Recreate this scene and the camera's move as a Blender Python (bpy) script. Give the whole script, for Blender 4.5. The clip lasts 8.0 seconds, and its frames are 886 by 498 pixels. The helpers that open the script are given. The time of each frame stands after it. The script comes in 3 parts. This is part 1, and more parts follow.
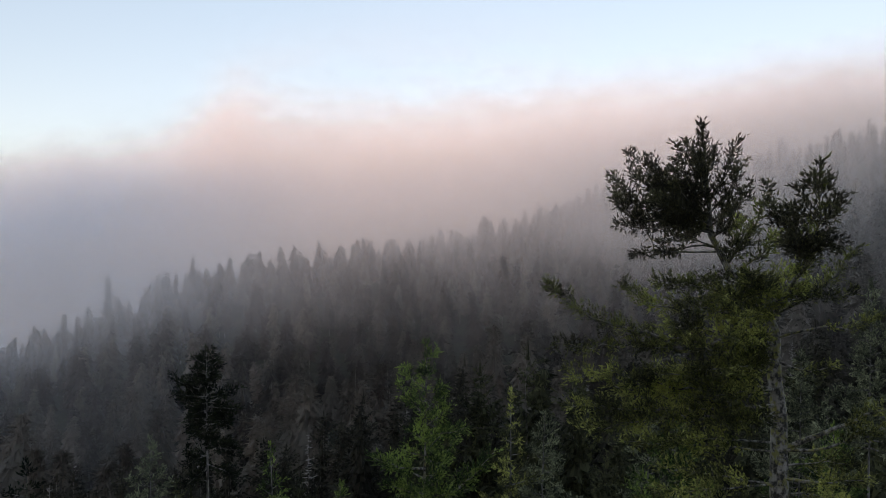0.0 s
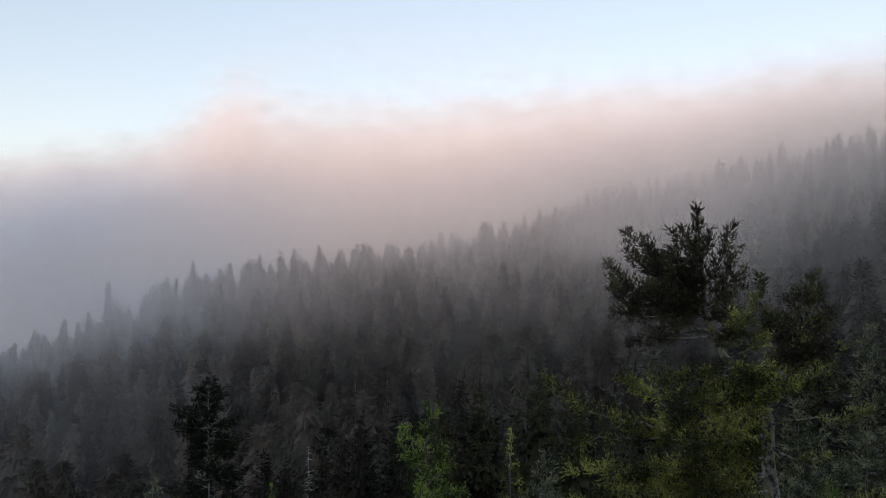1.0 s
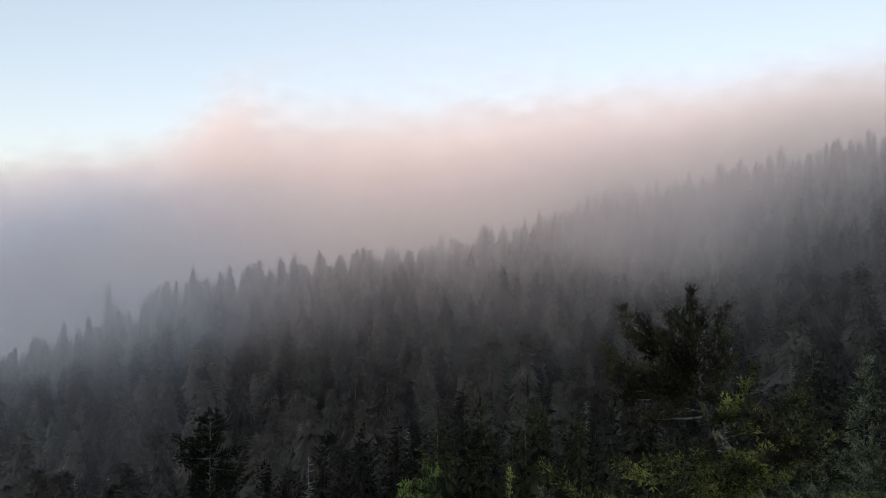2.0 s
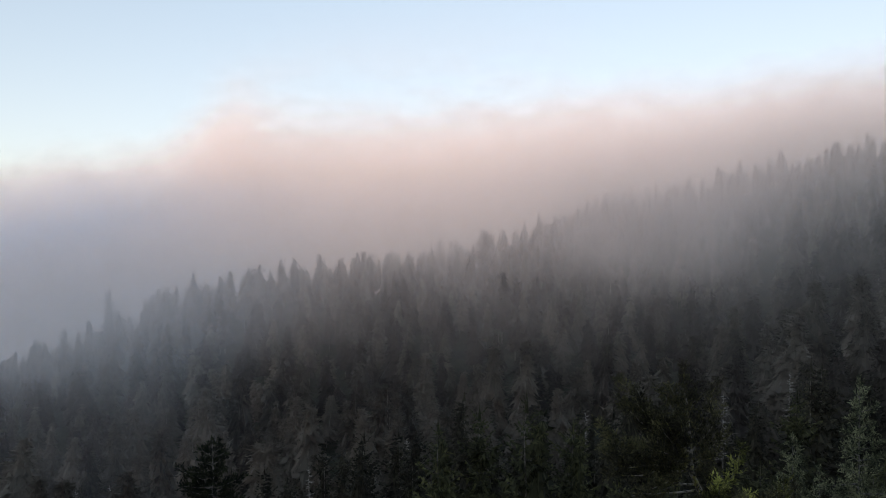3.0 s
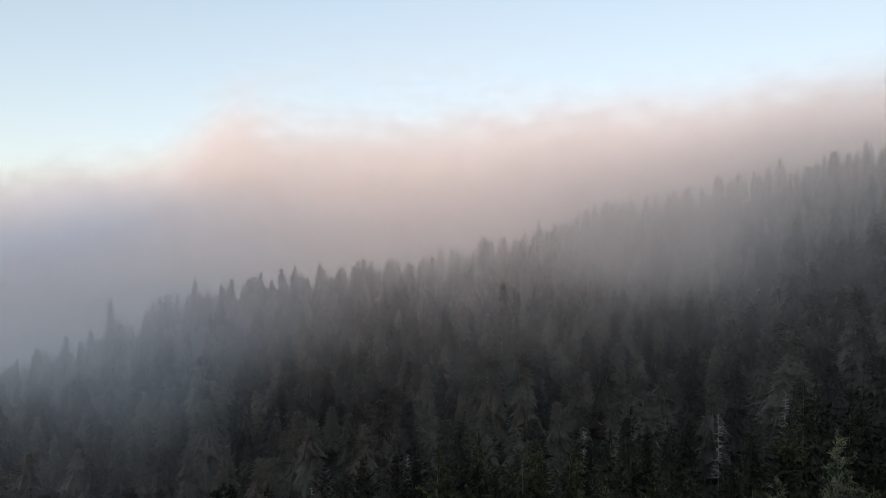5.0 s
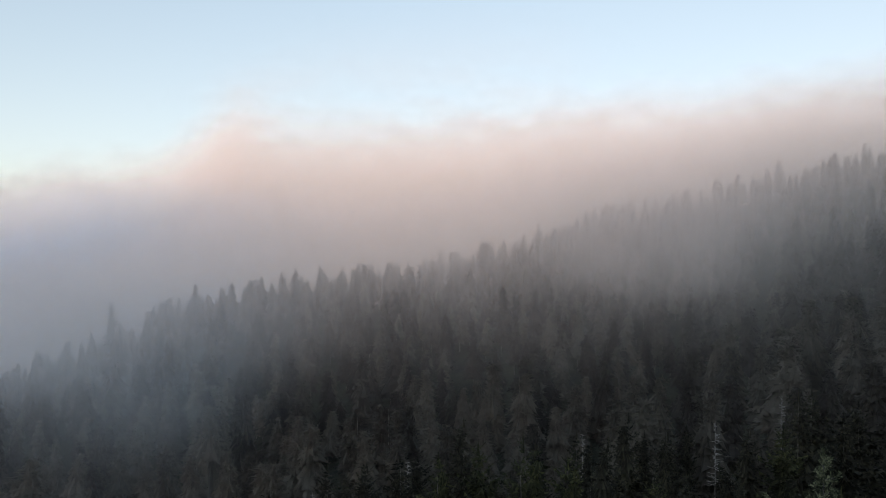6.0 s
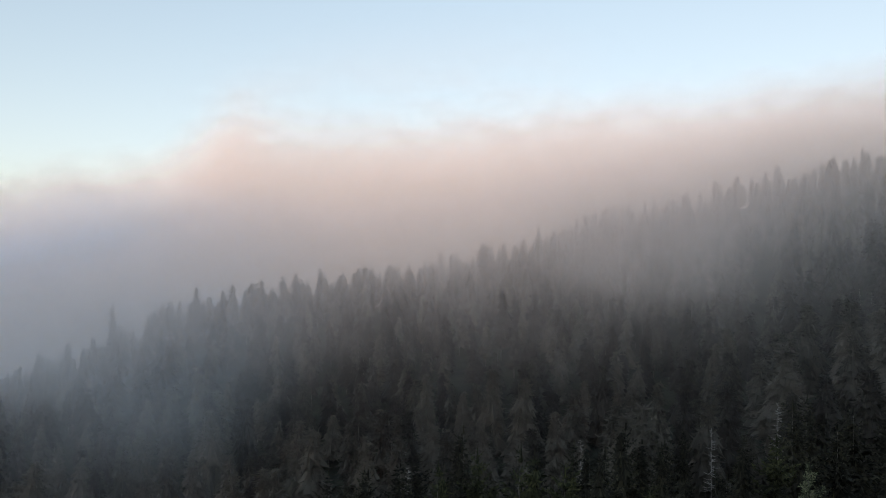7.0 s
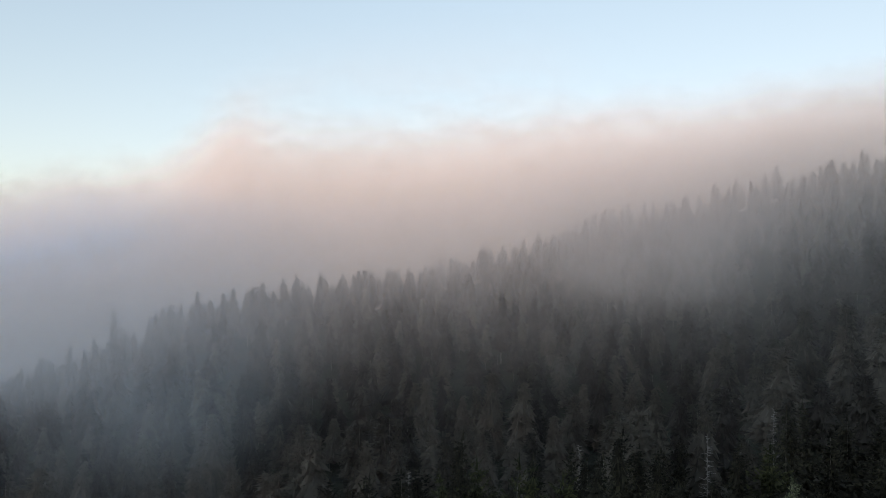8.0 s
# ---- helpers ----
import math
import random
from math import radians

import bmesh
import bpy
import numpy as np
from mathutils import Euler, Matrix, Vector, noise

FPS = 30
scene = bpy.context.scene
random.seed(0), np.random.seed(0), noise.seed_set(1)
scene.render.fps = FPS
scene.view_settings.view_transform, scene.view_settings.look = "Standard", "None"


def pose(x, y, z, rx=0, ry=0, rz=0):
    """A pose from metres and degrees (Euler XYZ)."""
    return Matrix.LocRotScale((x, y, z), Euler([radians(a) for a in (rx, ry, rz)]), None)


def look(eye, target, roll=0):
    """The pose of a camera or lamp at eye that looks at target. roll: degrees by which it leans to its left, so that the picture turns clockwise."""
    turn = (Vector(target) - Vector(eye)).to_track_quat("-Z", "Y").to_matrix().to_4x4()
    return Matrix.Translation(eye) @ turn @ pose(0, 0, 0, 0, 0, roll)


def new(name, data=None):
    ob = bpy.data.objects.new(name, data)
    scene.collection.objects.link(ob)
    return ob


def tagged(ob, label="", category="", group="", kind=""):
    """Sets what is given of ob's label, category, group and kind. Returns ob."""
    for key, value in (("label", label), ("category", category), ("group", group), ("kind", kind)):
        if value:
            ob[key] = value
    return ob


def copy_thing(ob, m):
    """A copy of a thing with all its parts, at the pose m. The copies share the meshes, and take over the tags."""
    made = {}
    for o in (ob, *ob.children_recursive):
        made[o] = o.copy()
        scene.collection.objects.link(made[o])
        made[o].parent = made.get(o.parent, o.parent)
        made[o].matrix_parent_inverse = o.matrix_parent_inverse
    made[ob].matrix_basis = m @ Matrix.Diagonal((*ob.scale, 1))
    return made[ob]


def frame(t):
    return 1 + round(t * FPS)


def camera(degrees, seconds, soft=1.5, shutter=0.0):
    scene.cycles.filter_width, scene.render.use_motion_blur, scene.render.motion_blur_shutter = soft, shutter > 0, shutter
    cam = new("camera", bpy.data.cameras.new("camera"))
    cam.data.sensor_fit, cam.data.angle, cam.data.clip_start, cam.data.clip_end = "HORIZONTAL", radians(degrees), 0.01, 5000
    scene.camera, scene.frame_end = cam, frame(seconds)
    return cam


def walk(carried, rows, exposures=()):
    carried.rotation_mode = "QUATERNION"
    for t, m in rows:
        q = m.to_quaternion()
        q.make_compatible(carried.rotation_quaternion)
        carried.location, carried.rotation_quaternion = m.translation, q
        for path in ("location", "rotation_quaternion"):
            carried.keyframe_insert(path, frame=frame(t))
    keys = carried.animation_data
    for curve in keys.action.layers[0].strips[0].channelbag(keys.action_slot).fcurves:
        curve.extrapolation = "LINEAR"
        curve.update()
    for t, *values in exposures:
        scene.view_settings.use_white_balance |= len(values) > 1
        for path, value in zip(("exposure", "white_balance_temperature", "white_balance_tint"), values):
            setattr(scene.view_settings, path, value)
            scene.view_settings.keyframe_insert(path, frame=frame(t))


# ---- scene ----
# ---- camera: a slow vertical lift beside the trees, drifting back ----
cam = camera(66, 8.0, soft=0.8)
PATH = [
    (0.0, 0.0, 26.0, -1.40), (1.0, -0.3, 28.25, -1.22), (2.0, -0.7, 30.48, -1.05),
    (3.0, -1.3, 32.68, -0.88), (4.0, -2.4, 34.83, -0.72), (5.0, -4.0, 36.9, -0.58),
    (6.0, -6.0, 38.87, -0.45), (7.0, -8.3, 40.75, -0.34), (8.0, -10.8, 42.55, -0.25),
]
walk(cam, [(t, pose(0, y, z, 90 + p, 0, 0)) for t, y, z, p in PATH],
     [(0.0, 1.2, 7450, 17), (8.0, 1.1, 7400, 11)])

# ---- light: clear dawn sky, low sun behind the camera that only reaches the cloud top ----
SUN_AZ, SUN_EL = 205.0, 12.0          # degrees, clockwise from +y; where the sun stands
world = bpy.data.worlds.new("dawn_sky")
scene.world = world
world.use_nodes = True
wn, wl = world.node_tree.nodes, world.node_tree.links
sky = wn.new("ShaderNodeTexSky")
sky.sky_type = "NISHITA"
sky.sun_disc = False
sky.sun_elevation, sky.sun_rotation = radians(SUN_EL), radians(SUN_AZ)
sky.air_density, sky.dust_density, sky.ozone_density = 1.0, 0.8, 1.0
# thin high haze evens the sky out
even, one = wn.new("ShaderNodeVectorMath"), wn.new("ShaderNodeVectorMath")
even.operation, one.operation = "DIVIDE", "MULTIPLY_ADD"
one.inputs[1].default_value, one.inputs[2].default_value = (0.40, 0.33, 0.26), (1, 1, 1)
wl.new(sky.outputs[0], one.inputs[0])
wl.new(sky.outputs[0], even.inputs[0])
wl.new(one.outputs[0], even.inputs[1])
wl.new(even.outputs[0], wn["Background"].inputs[0])
wn["Background"].inputs[1].default_value = 0.235
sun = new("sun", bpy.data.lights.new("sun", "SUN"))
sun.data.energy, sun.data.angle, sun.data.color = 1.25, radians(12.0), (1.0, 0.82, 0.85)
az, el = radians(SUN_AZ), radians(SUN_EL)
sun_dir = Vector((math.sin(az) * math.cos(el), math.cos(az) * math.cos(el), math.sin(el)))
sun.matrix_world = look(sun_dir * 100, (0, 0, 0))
scene.cycles.transparent_max_bounces = 128
rng = np.random.default_rng(7)


# ---- materials ----
def material(name):
    m = bpy.data.materials.new(name)
    m.use_nodes = True
    n, l = m.node_tree.nodes, m.node_tree.links
    return m, n, l, n["Principled BSDF"], n["Material Output"]


def ramp(n, stops):
    r = n.new("ShaderNodeValToRGB")
    e = r.color_ramp.elements
    while len(e) < len(stops):
        e.new(0.5)
    for k, (p, c) in zip(e, stops):
        k.position, k.color = p, (*c, 1)
    return r


def noise_node(n, l, scale, detail=4, rough=0.55, stretch=(1, 1, 1)):
    geo = n.new("ShaderNodeNewGeometry")
    mp = n.new("ShaderNodeMapping")
    mp.inputs["Scale"].default_value = stretch
    l.new(geo.outputs["Position"], mp.inputs["Vector"])
    t = n.new("ShaderNodeTexNoise")
    t.inputs["Scale"].default_value = scale
    t.inputs["Detail"].default_value = detail
    t.inputs["Roughness"].default_value = rough
    l.new(mp.outputs[0], t.inputs["Vector"])
    return t


def foliage(name, dark, mid, tip, patch=0.4, grain=0.45, glow=0.2, contrast=1.5, whole=0.0):
    """Needles: every spray differs a little, patches of older and younger growth, whole trees differ, some light passes through."""
    m, n, l, b, out = material(name)
    geo = n.new("ShaderNodeNewGeometry")

    def times_add(value, factor, plus):
        k = n.new("ShaderNodeMath")
        k.operation = "MULTIPLY_ADD"
        l.new(value, k.inputs[0])
        k.inputs[1].default_value = factor
        if isinstance(plus, (int, float)):
            k.inputs[2].default_value = plus
        else:
            l.new(plus, k.inputs[2])
        return k.outputs[0]

    tone = times_add(noise_node(n, l, patch, 3).outputs[0], contrast, 0.5 - 0.5 * contrast - 0.5 * grain - 0.5 * whole)
    tone = times_add(geo.outputs["Random Per Island"], grain, tone)
    if whole:
        own = n.new("ShaderNodeAttribute")
        own.attribute_name = "tree_tone"
        tone = times_add(n.new("ShaderNodeObjectInfo").outputs["Random"], whole * 0.5, times_add(own.outputs["Fac"], whole, tone))
    r = ramp(n, [(0.12, dark), (0.5, mid), (0.92, tip)])
    l.new(tone, r.inputs[0])
    l.new(r.outputs[0], b.inputs["Base Color"])
    b.inputs["Roughness"].default_value = 0.75
    b.inputs["Specular IOR Level"].default_value = 0.15
    tr = n.new("ShaderNodeBsdfTranslucent")
    l.new(r.outputs[0], tr.inputs[0])
    mix = n.new("ShaderNodeMixShader")
    mix.inputs[0].default_value = glow
    l.new(b.outputs[0], mix.inputs[1])
    l.new(tr.outputs[0], mix.inputs[2])
    l.new(mix.outputs[0], out.inputs[0])
    return m


def bark(name, dark, light, moss, moss_at=0.55, scale=6.0, streak=0.25):
    m, n, l, b, out = material(name)
    grain = noise_node(n, l, scale, 6, 0.65, (1, 1, streak))
    r = ramp(n, [(0.43, dark), (0.57, light)])
    l.new(grain.outputs[0], r.inputs[0])
    blot = noise_node(n, l, scale * 0.6, 6, 0.7)
    edge = ramp(n, [(moss_at - 0.04, (0, 0, 0)), (moss_at + 0.05, (1, 1, 1))])
    l.new(blot.outputs[0], edge.inputs[0])
    mix = n.new("ShaderNodeMixRGB")
    mix.inputs[2].default_value = (*moss, 1)
    l.new(edge.outputs[0], mix.inputs[0])
    l.new(r.outputs[0], mix.inputs[1])
    l.new(mix.outputs[0], b.inputs["Base Color"])
    b.inputs["Roughness"].default_value = 0.9
    bump = n.new("ShaderNodeBump")
    bump.inputs["Strength"].default_value = 0.6
    bump.inputs["Distance"].default_value = 0.03
    l.new(grain.outputs[0], bump.inputs["Height"])
    l.new(bump.outputs[0], b.inputs["Normal"])
    return m


def soil(name):
    m, n, l, b, out = material(name)
    a = noise_node(n, l, 0.05, 6, 0.6)
    r = ramp(n, [(0.3, (0.012, 0.014, 0.009)), (0.55, (0.03, 0.032, 0.018)), (0.75, (0.05, 0.042, 0.026))])
    l.new(a.outputs[0], r.inputs[0])
    l.new(r.outputs[0], b.inputs["Base Color"])
    b.inputs["Roughness"].default_value = 1.0
    fine = noise_node(n, l, 1.5, 5, 0.7)
    bump = n.new("ShaderNodeBump")
    bump.inputs["Distance"].default_value = 0.4
    l.new(fine.outputs[0], bump.inputs["Height"])
    l.new(bump.outputs[0], b.inputs["Normal"])
    return m


def fog_material(name, density, v_in, v_out, edge, scale, ragged, patchy, stretch=(1, 1, 2.2), detail=5, tint=(0.96, 0.885, 0.82)):
    """Thin cloud: droplets that scatter light both ways, thinning out towards the sheet's ragged rim."""
    m, n, l, b, out = material(name)
    n.remove(b)
    uv = n.new("ShaderNodeUVMap")
    sep = n.new("ShaderNodeSeparateXYZ")
    l.new(uv.outputs[0], sep.inputs[0])
    puff = noise_node(n, l, scale, detail, 0.5, stretch)

    def math2(op, a, bb, c=None):
        k = n.new("ShaderNodeMath")
        k.operation = op
        for i, v in enumerate((a, bb, c)):
            if v is None:
                continue
            if isinstance(v, (int, float)):
                k.inputs[i].default_value = v
            else:
                l.new(v, k.inputs[i])
        return k.outputs[0]

    def step(value, lo, hi):
        k = n.new("ShaderNodeMapRange")
        k.interpolation_type = "SMOOTHSTEP"
        l.new(value, k.inputs[0])
        k.inputs[1].default_value, k.inputs[2].default_value = lo, hi
        return k.outputs[0]

    v = math2("MULTIPLY_ADD", math2("SUBTRACT", puff.outputs[0], 0.5), ragged, sep.outputs[1])
    a = math2("MULTIPLY", step(v, *v_in), math2("SUBTRACT", 1.0, step(v, *v_out)))
    u = math2("MULTIPLY_ADD", math2("SUBTRACT", puff.outputs[0], 0.5), ragged * 0.6, sep.outputs[0])
    if edge[0] > 0:
        a = math2("MULTIPLY", a, step(u, 0.03, edge[0]))
    if edge[1] > 0:
        a = math2("MULTIPLY", a, math2("SUBTRACT", 1.0, step(u, 1.0 - edge[1], 0.97)))
    a = math2("MULTIPLY", a, math2("SUBTRACT", 1.0, step(sep.outputs[1], 0.90, 1.0)))
    cover = math2("MULTIPLY_ADD", math2("SUBTRACT", puff.outputs[0], 0.5), patchy, 1.0)
    a = math2("MULTIPLY", math2("MULTIPLY", a, density), cover)
    clampn = n.new("ShaderNodeClamp")
    l.new(a, clampn.inputs[0])
    clear = n.new("ShaderNodeBsdfTransparent")
    d = n.new("ShaderNodeBsdfDiffuse")
    d.inputs[0].default_value = (*tint, 1)
    t = n.new("ShaderNodeBsdfTranslucent")
    t.inputs[0].default_value = (*tint, 1)
    both, mix = n.new("ShaderNodeMixShader"), n.new("ShaderNodeMixShader")
    both.inputs[0].default_value = 0.4
    l.new(d.outputs[0], both.inputs[1])
    l.new(t.outputs[0], both.inputs[2])
    l.new(clampn.outputs[0], mix.inputs[0])
    l.new(clear.outputs[0], mix.inputs[1])
    l.new(both.outputs[0], mix.inputs[2])
    l.new(mix.outputs[0], out.inputs[0])
    return m


M_SOIL = soil("forest_floor")
M_FAR = foliage("far_needles", (0.020, 0.018, 0.016), (0.048, 0.043, 0.037), (0.115, 0.104, 0.086), 0.05, 0.26, 0.1, 0.5, 0.65)
M_MID = foliage("fir_needles", (0.013, 0.0125, 0.009), (0.042, 0.039, 0.027), (0.115, 0.108, 0.070), 0.12, 0.45, 0.12, 1.0, 0.45)
M_MID_GREEN = foliage("green_fir_needles", (0.015, 0.016, 0.009), (0.058, 0.061, 0.030), (0.175, 0.182, 0.082), 0.12, 0.45, 0.12, 1.0, 0.45)
M_NEAR = foliage("spruce_needles", (0.034, 0.034, 0.019), (0.155, 0.165, 0.062), (0.55, 0.57, 0.17), 0.9, 0.6, 0.3, contrast=2.6)
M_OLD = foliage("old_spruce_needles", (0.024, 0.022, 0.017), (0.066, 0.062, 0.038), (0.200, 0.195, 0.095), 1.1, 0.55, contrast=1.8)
M_YOUNG = foliage("young_spruce_needles", (0.020, 0.032, 0.013), (0.092, 0.138, 0.046), (0.36, 0.47, 0.12), 0.8, 0.6, contrast=2.6)
M_GREY = foliage("grey_spruce_needles", (0.030, 0.034, 0.024), (0.135, 0.150, 0.095), (0.42, 0.45, 0.28), 0.9, 0.6, contrast=2.2)
# darker copy of the spruce needles, with shade put into the colour
M_DARK = foliage("painted_shade_needles", (0.008, 0.009, 0.007), (0.016, 0.020, 0.012), (0.048, 0.056, 0.026), 1.0, 0.5, contrast=1.6)
M_BARK = bark("mossy_bark", (0.035, 0.030, 0.026), (0.31, 0.29, 0.26), (0.22, 0.21, 0.07), 0.545, 7.0, 0.75)
M_BARK_GREY = bark("lichen_bark", (0.05, 0.045, 0.042), (0.24, 0.23, 0.22), (0.12, 0.13, 0.08), 0.58, 5.0)
M_BARK_FAR = bark("grey_bark", (0.06, 0.055, 0.048), (0.20, 0.185, 0.165), (0.04, 0.045, 0.02), 0.6, 3.0)
M_SNAG = bark("bleached_wood", (0.14, 0.13, 0.12), (0.32, 0.30, 0.28), (0.08, 0.09, 0.05), 0.66, 4.0)

# ---- the lie of the land: height of the tree tops by direction (x/y) and depth ----
DIRS = [-0.65, -0.318, 0.0, 0.303, 0.65]
DEPTHS = [0, 25, 60, 110, 200, 330, 480, 570, 640, 760, 900, 1200]
TOPS = np.array([
    [30, 30, -4, -16, -42, -62, -68, -62, -76, -130, -190, -260],
    [30, 30, -5, -15, -30, -38, -12, 10, 4, -40, -100, -200],
    [30, 30, -3, -8, -15, -20, -4, 14, 22, 30, 10, -100],
    [30, 30, 2, 0, -8, -14, 15, 40, 62, 96, 80, -40],
    [30, 30, 8, 4, 3, 14, 42, 74, 102, 158, 140, 20],
], float)
TREE = 40.0


def tops(x, y):
    """Height of the canopy at x, y (arrays)."""
    x, y = np.asarray(x, float), np.asarray(y, float)
    yy = np.maximum(y, 1.0)
    u = np.clip(x / np.maximum(yy, 40), -0.65, 0.65)
    col = [np.interp(np.clip(yy, 0, 1200), DEPTHS, row) for row in TOPS]
    i = np.clip(np.searchsorted(DIRS, u) - 1, 0, 3)
    d0, d1 = np.take(DIRS, i), np.take(DIRS, i + 1)
    f = (u - d0) / (d1 - d0)
    f = f * f * (3 - 2 * f) * 0.5 + f * 0.5
    col = np.array(col)
    j = np.arange(col.shape[1]) if col.ndim == 2 else 0
    z = col[i, j] * (1 - f) + col[i + 1, j] * f
    z = z + 5 * np.sin(x * 0.021 + 1.3) * np.sin(y * 0.017) * np.clip(y / 300, 0, 1)
    return z


def added_shade_ridge(x, y):
    """Unseen mountain added behind the viewer to shade the valley; notches let sun through."""
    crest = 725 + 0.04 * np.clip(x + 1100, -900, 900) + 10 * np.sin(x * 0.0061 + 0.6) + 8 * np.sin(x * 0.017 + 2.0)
    # dips cut where the sun is wanted on patches of the cloud
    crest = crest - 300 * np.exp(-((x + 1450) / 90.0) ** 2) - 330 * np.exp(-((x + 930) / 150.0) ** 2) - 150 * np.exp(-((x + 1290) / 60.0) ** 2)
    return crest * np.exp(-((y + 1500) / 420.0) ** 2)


def ground_z(x, y):
    x, y = np.asarray(x, float), np.asarray(y, float)
    z = tops(x, y) - TREE
    far = np.clip((np.hypot(x, y) - 1200) / 1500, 0, 1)
    z = z * (1 - far) + (-150) * far
    near = np.clip(-y / 300, 0, 1)
    return z * (1 - near) + (added_shade_ridge(x, y) - 12) * near


def mesh_from(name, verts, faces, mat, smooth=False):
    me = bpy.data.meshes.new(name)
    me.from_pydata(verts, [], faces)
    me.materials.append(mat)
    if smooth:
        me.polygons.foreach_set("use_smooth", [True] * len(me.polygons))
    me.update()
    return me


def tri_mesh(name, verts, mat):
    """Loose triangles out of an array (n, 3, 3)."""
    v = np.ascontiguousarray(verts.reshape(-1, 3), dtype=np.float32)
    k = len(v) // 3
    me = bpy.data.meshes.new(name)
    me.vertices.add(len(v))
    me.vertices.foreach_set("co", v.ravel())
    me.loops.add(len(v))
    me.loops.foreach_set("vertex_index", np.arange(len(v), dtype=np.int32))
    me.polygons.add(k)
    me.polygons.foreach_set("loop_start", np.arange(0, len(v), 3, dtype=np.int32))
    me.polygons.foreach_set("loop_total", np.full(k, 3, dtype=np.int32))
    me.materials.append(mat)
    me.update(calc_edges=True)
    return me


def grid(name, xs, ys, zfun, mat):
    X, Y = np.meshgrid(xs, ys)
    Z = zfun(X.ravel(), Y.ravel())
    verts = np.column_stack([X.ravel(), Y.ravel(), Z]).tolist()
    w = len(xs)
    faces = [(j * w + i, j * w + i + 1, (j + 1) * w + i + 1, (j + 1) * w + i) for j in range(len(ys) - 1) for i in range(w - 1)]
    return mesh_from(name, verts, faces, mat, True)


axis_x = np.concatenate([np.linspace(-4500, -900, 13)[:-1], np.linspace(-900, 900, 91), np.linspace(900, 4500, 13)[1:]])
axis_y = np.concatenate([np.linspace(-4500, -2400, 7)[:-1], np.linspace(-2400, -300, 36)[:-1], np.linspace(-300, 1300, 81), np.linspace(1300, 4500, 10)[1:]])
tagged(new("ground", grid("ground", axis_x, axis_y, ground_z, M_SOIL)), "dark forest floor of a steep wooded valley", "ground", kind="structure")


# ---- trees ----
def frames_along(pts, count):
    """count points evenly along a polyline, with their directions."""
    pts = np.asarray(pts, float)
    seg = np.linalg.norm(np.diff(pts, axis=0), axis=1)
    s = np.concatenate([[0], np.cumsum(seg)])
    q = np.linspace(0, s[-1], count)
    p = np.column_stack([np.interp(q, s, pts[:, k]) for k in range(3)])
    d = np.gradient(p, axis=0)
    return p, d / np.maximum(np.linalg.norm(d, axis=1, keepdims=True), 1e-6), s[-1]


def unit(v):
    return v / np.maximum(np.linalg.norm(v, axis=-1, keepdims=True), 1e-6)


def tube(pts, radii, sides=6):
    """Triangles of a tapered tube along pts."""
    pts = np.asarray(pts, float)
    d = unit(np.gradient(pts, axis=0))
    ref = np.where(np.abs(d[:, 2:3]) > 0.9, np.array([[1.0, 0, 0]]), np.array([[0, 0, 1.0]]))
    a = unit(np.cross(d, ref))
    b = np.cross(d, a)
    ang = np.linspace(0, 2 * np.pi, sides, endpoint=False)
    ring = pts[:, None] + np.asarray(radii)[:, None, None] * (np.cos(ang)[None, :, None] * a[:, None] + np.sin(ang)[None, :, None] * b[:, None])
    nxt = np.roll(ring, -1, axis=1)
    t1 = np.stack([ring[:-1], nxt[:-1], nxt[1:]], axis=2)
    t2 = np.stack([ring[:-1], nxt[1:], ring[1:]], axis=2)
    return np.concatenate([t1.reshape(-1, 3, 3), t2.reshape(-1, 3, 3)])


def fingers(origin, direction, length, r, needles, ratio=0.33):
    """Needle-clad shoots: two crossed spindles as thick as the needles stand out, with loose needles towards the tip."""
    m = len(origin)
    L = (length * r.uniform(0.55, 1.2, m))[:, None]
    a = unit(np.cross(direction, r.normal(0, 1, (m, 3))))
    b = np.cross(direction, a)
    tip, belly = origin + direction * L, origin + direction * L * r.uniform(0.25, 0.5, (m, 1))
    out = []
    for side in (a, b):
        w = side * L * ratio * r.uniform(0.4, 0.6, (m, 1))
        out += [np.stack([origin, belly + w, belly - w], axis=1), np.stack([belly - w, belly + w, tip], axis=1)]
    for k in range(needles):
        p = origin + direction * L * r.uniform(0.3, 0.9, (m, 1))
        e = unit(direction + unit(r.normal(0, 1, (m, 3))) * 0.9)
        n = length * r.uniform(0.24, 0.42, (m, 1))
        wide = unit(np.cross(e, r.normal(0, 1, (m, 3)))) * n * 0.16
        out.append(np.stack([p - wide, p + wide, p + e * n], axis=1))
    return np.concatenate(out)


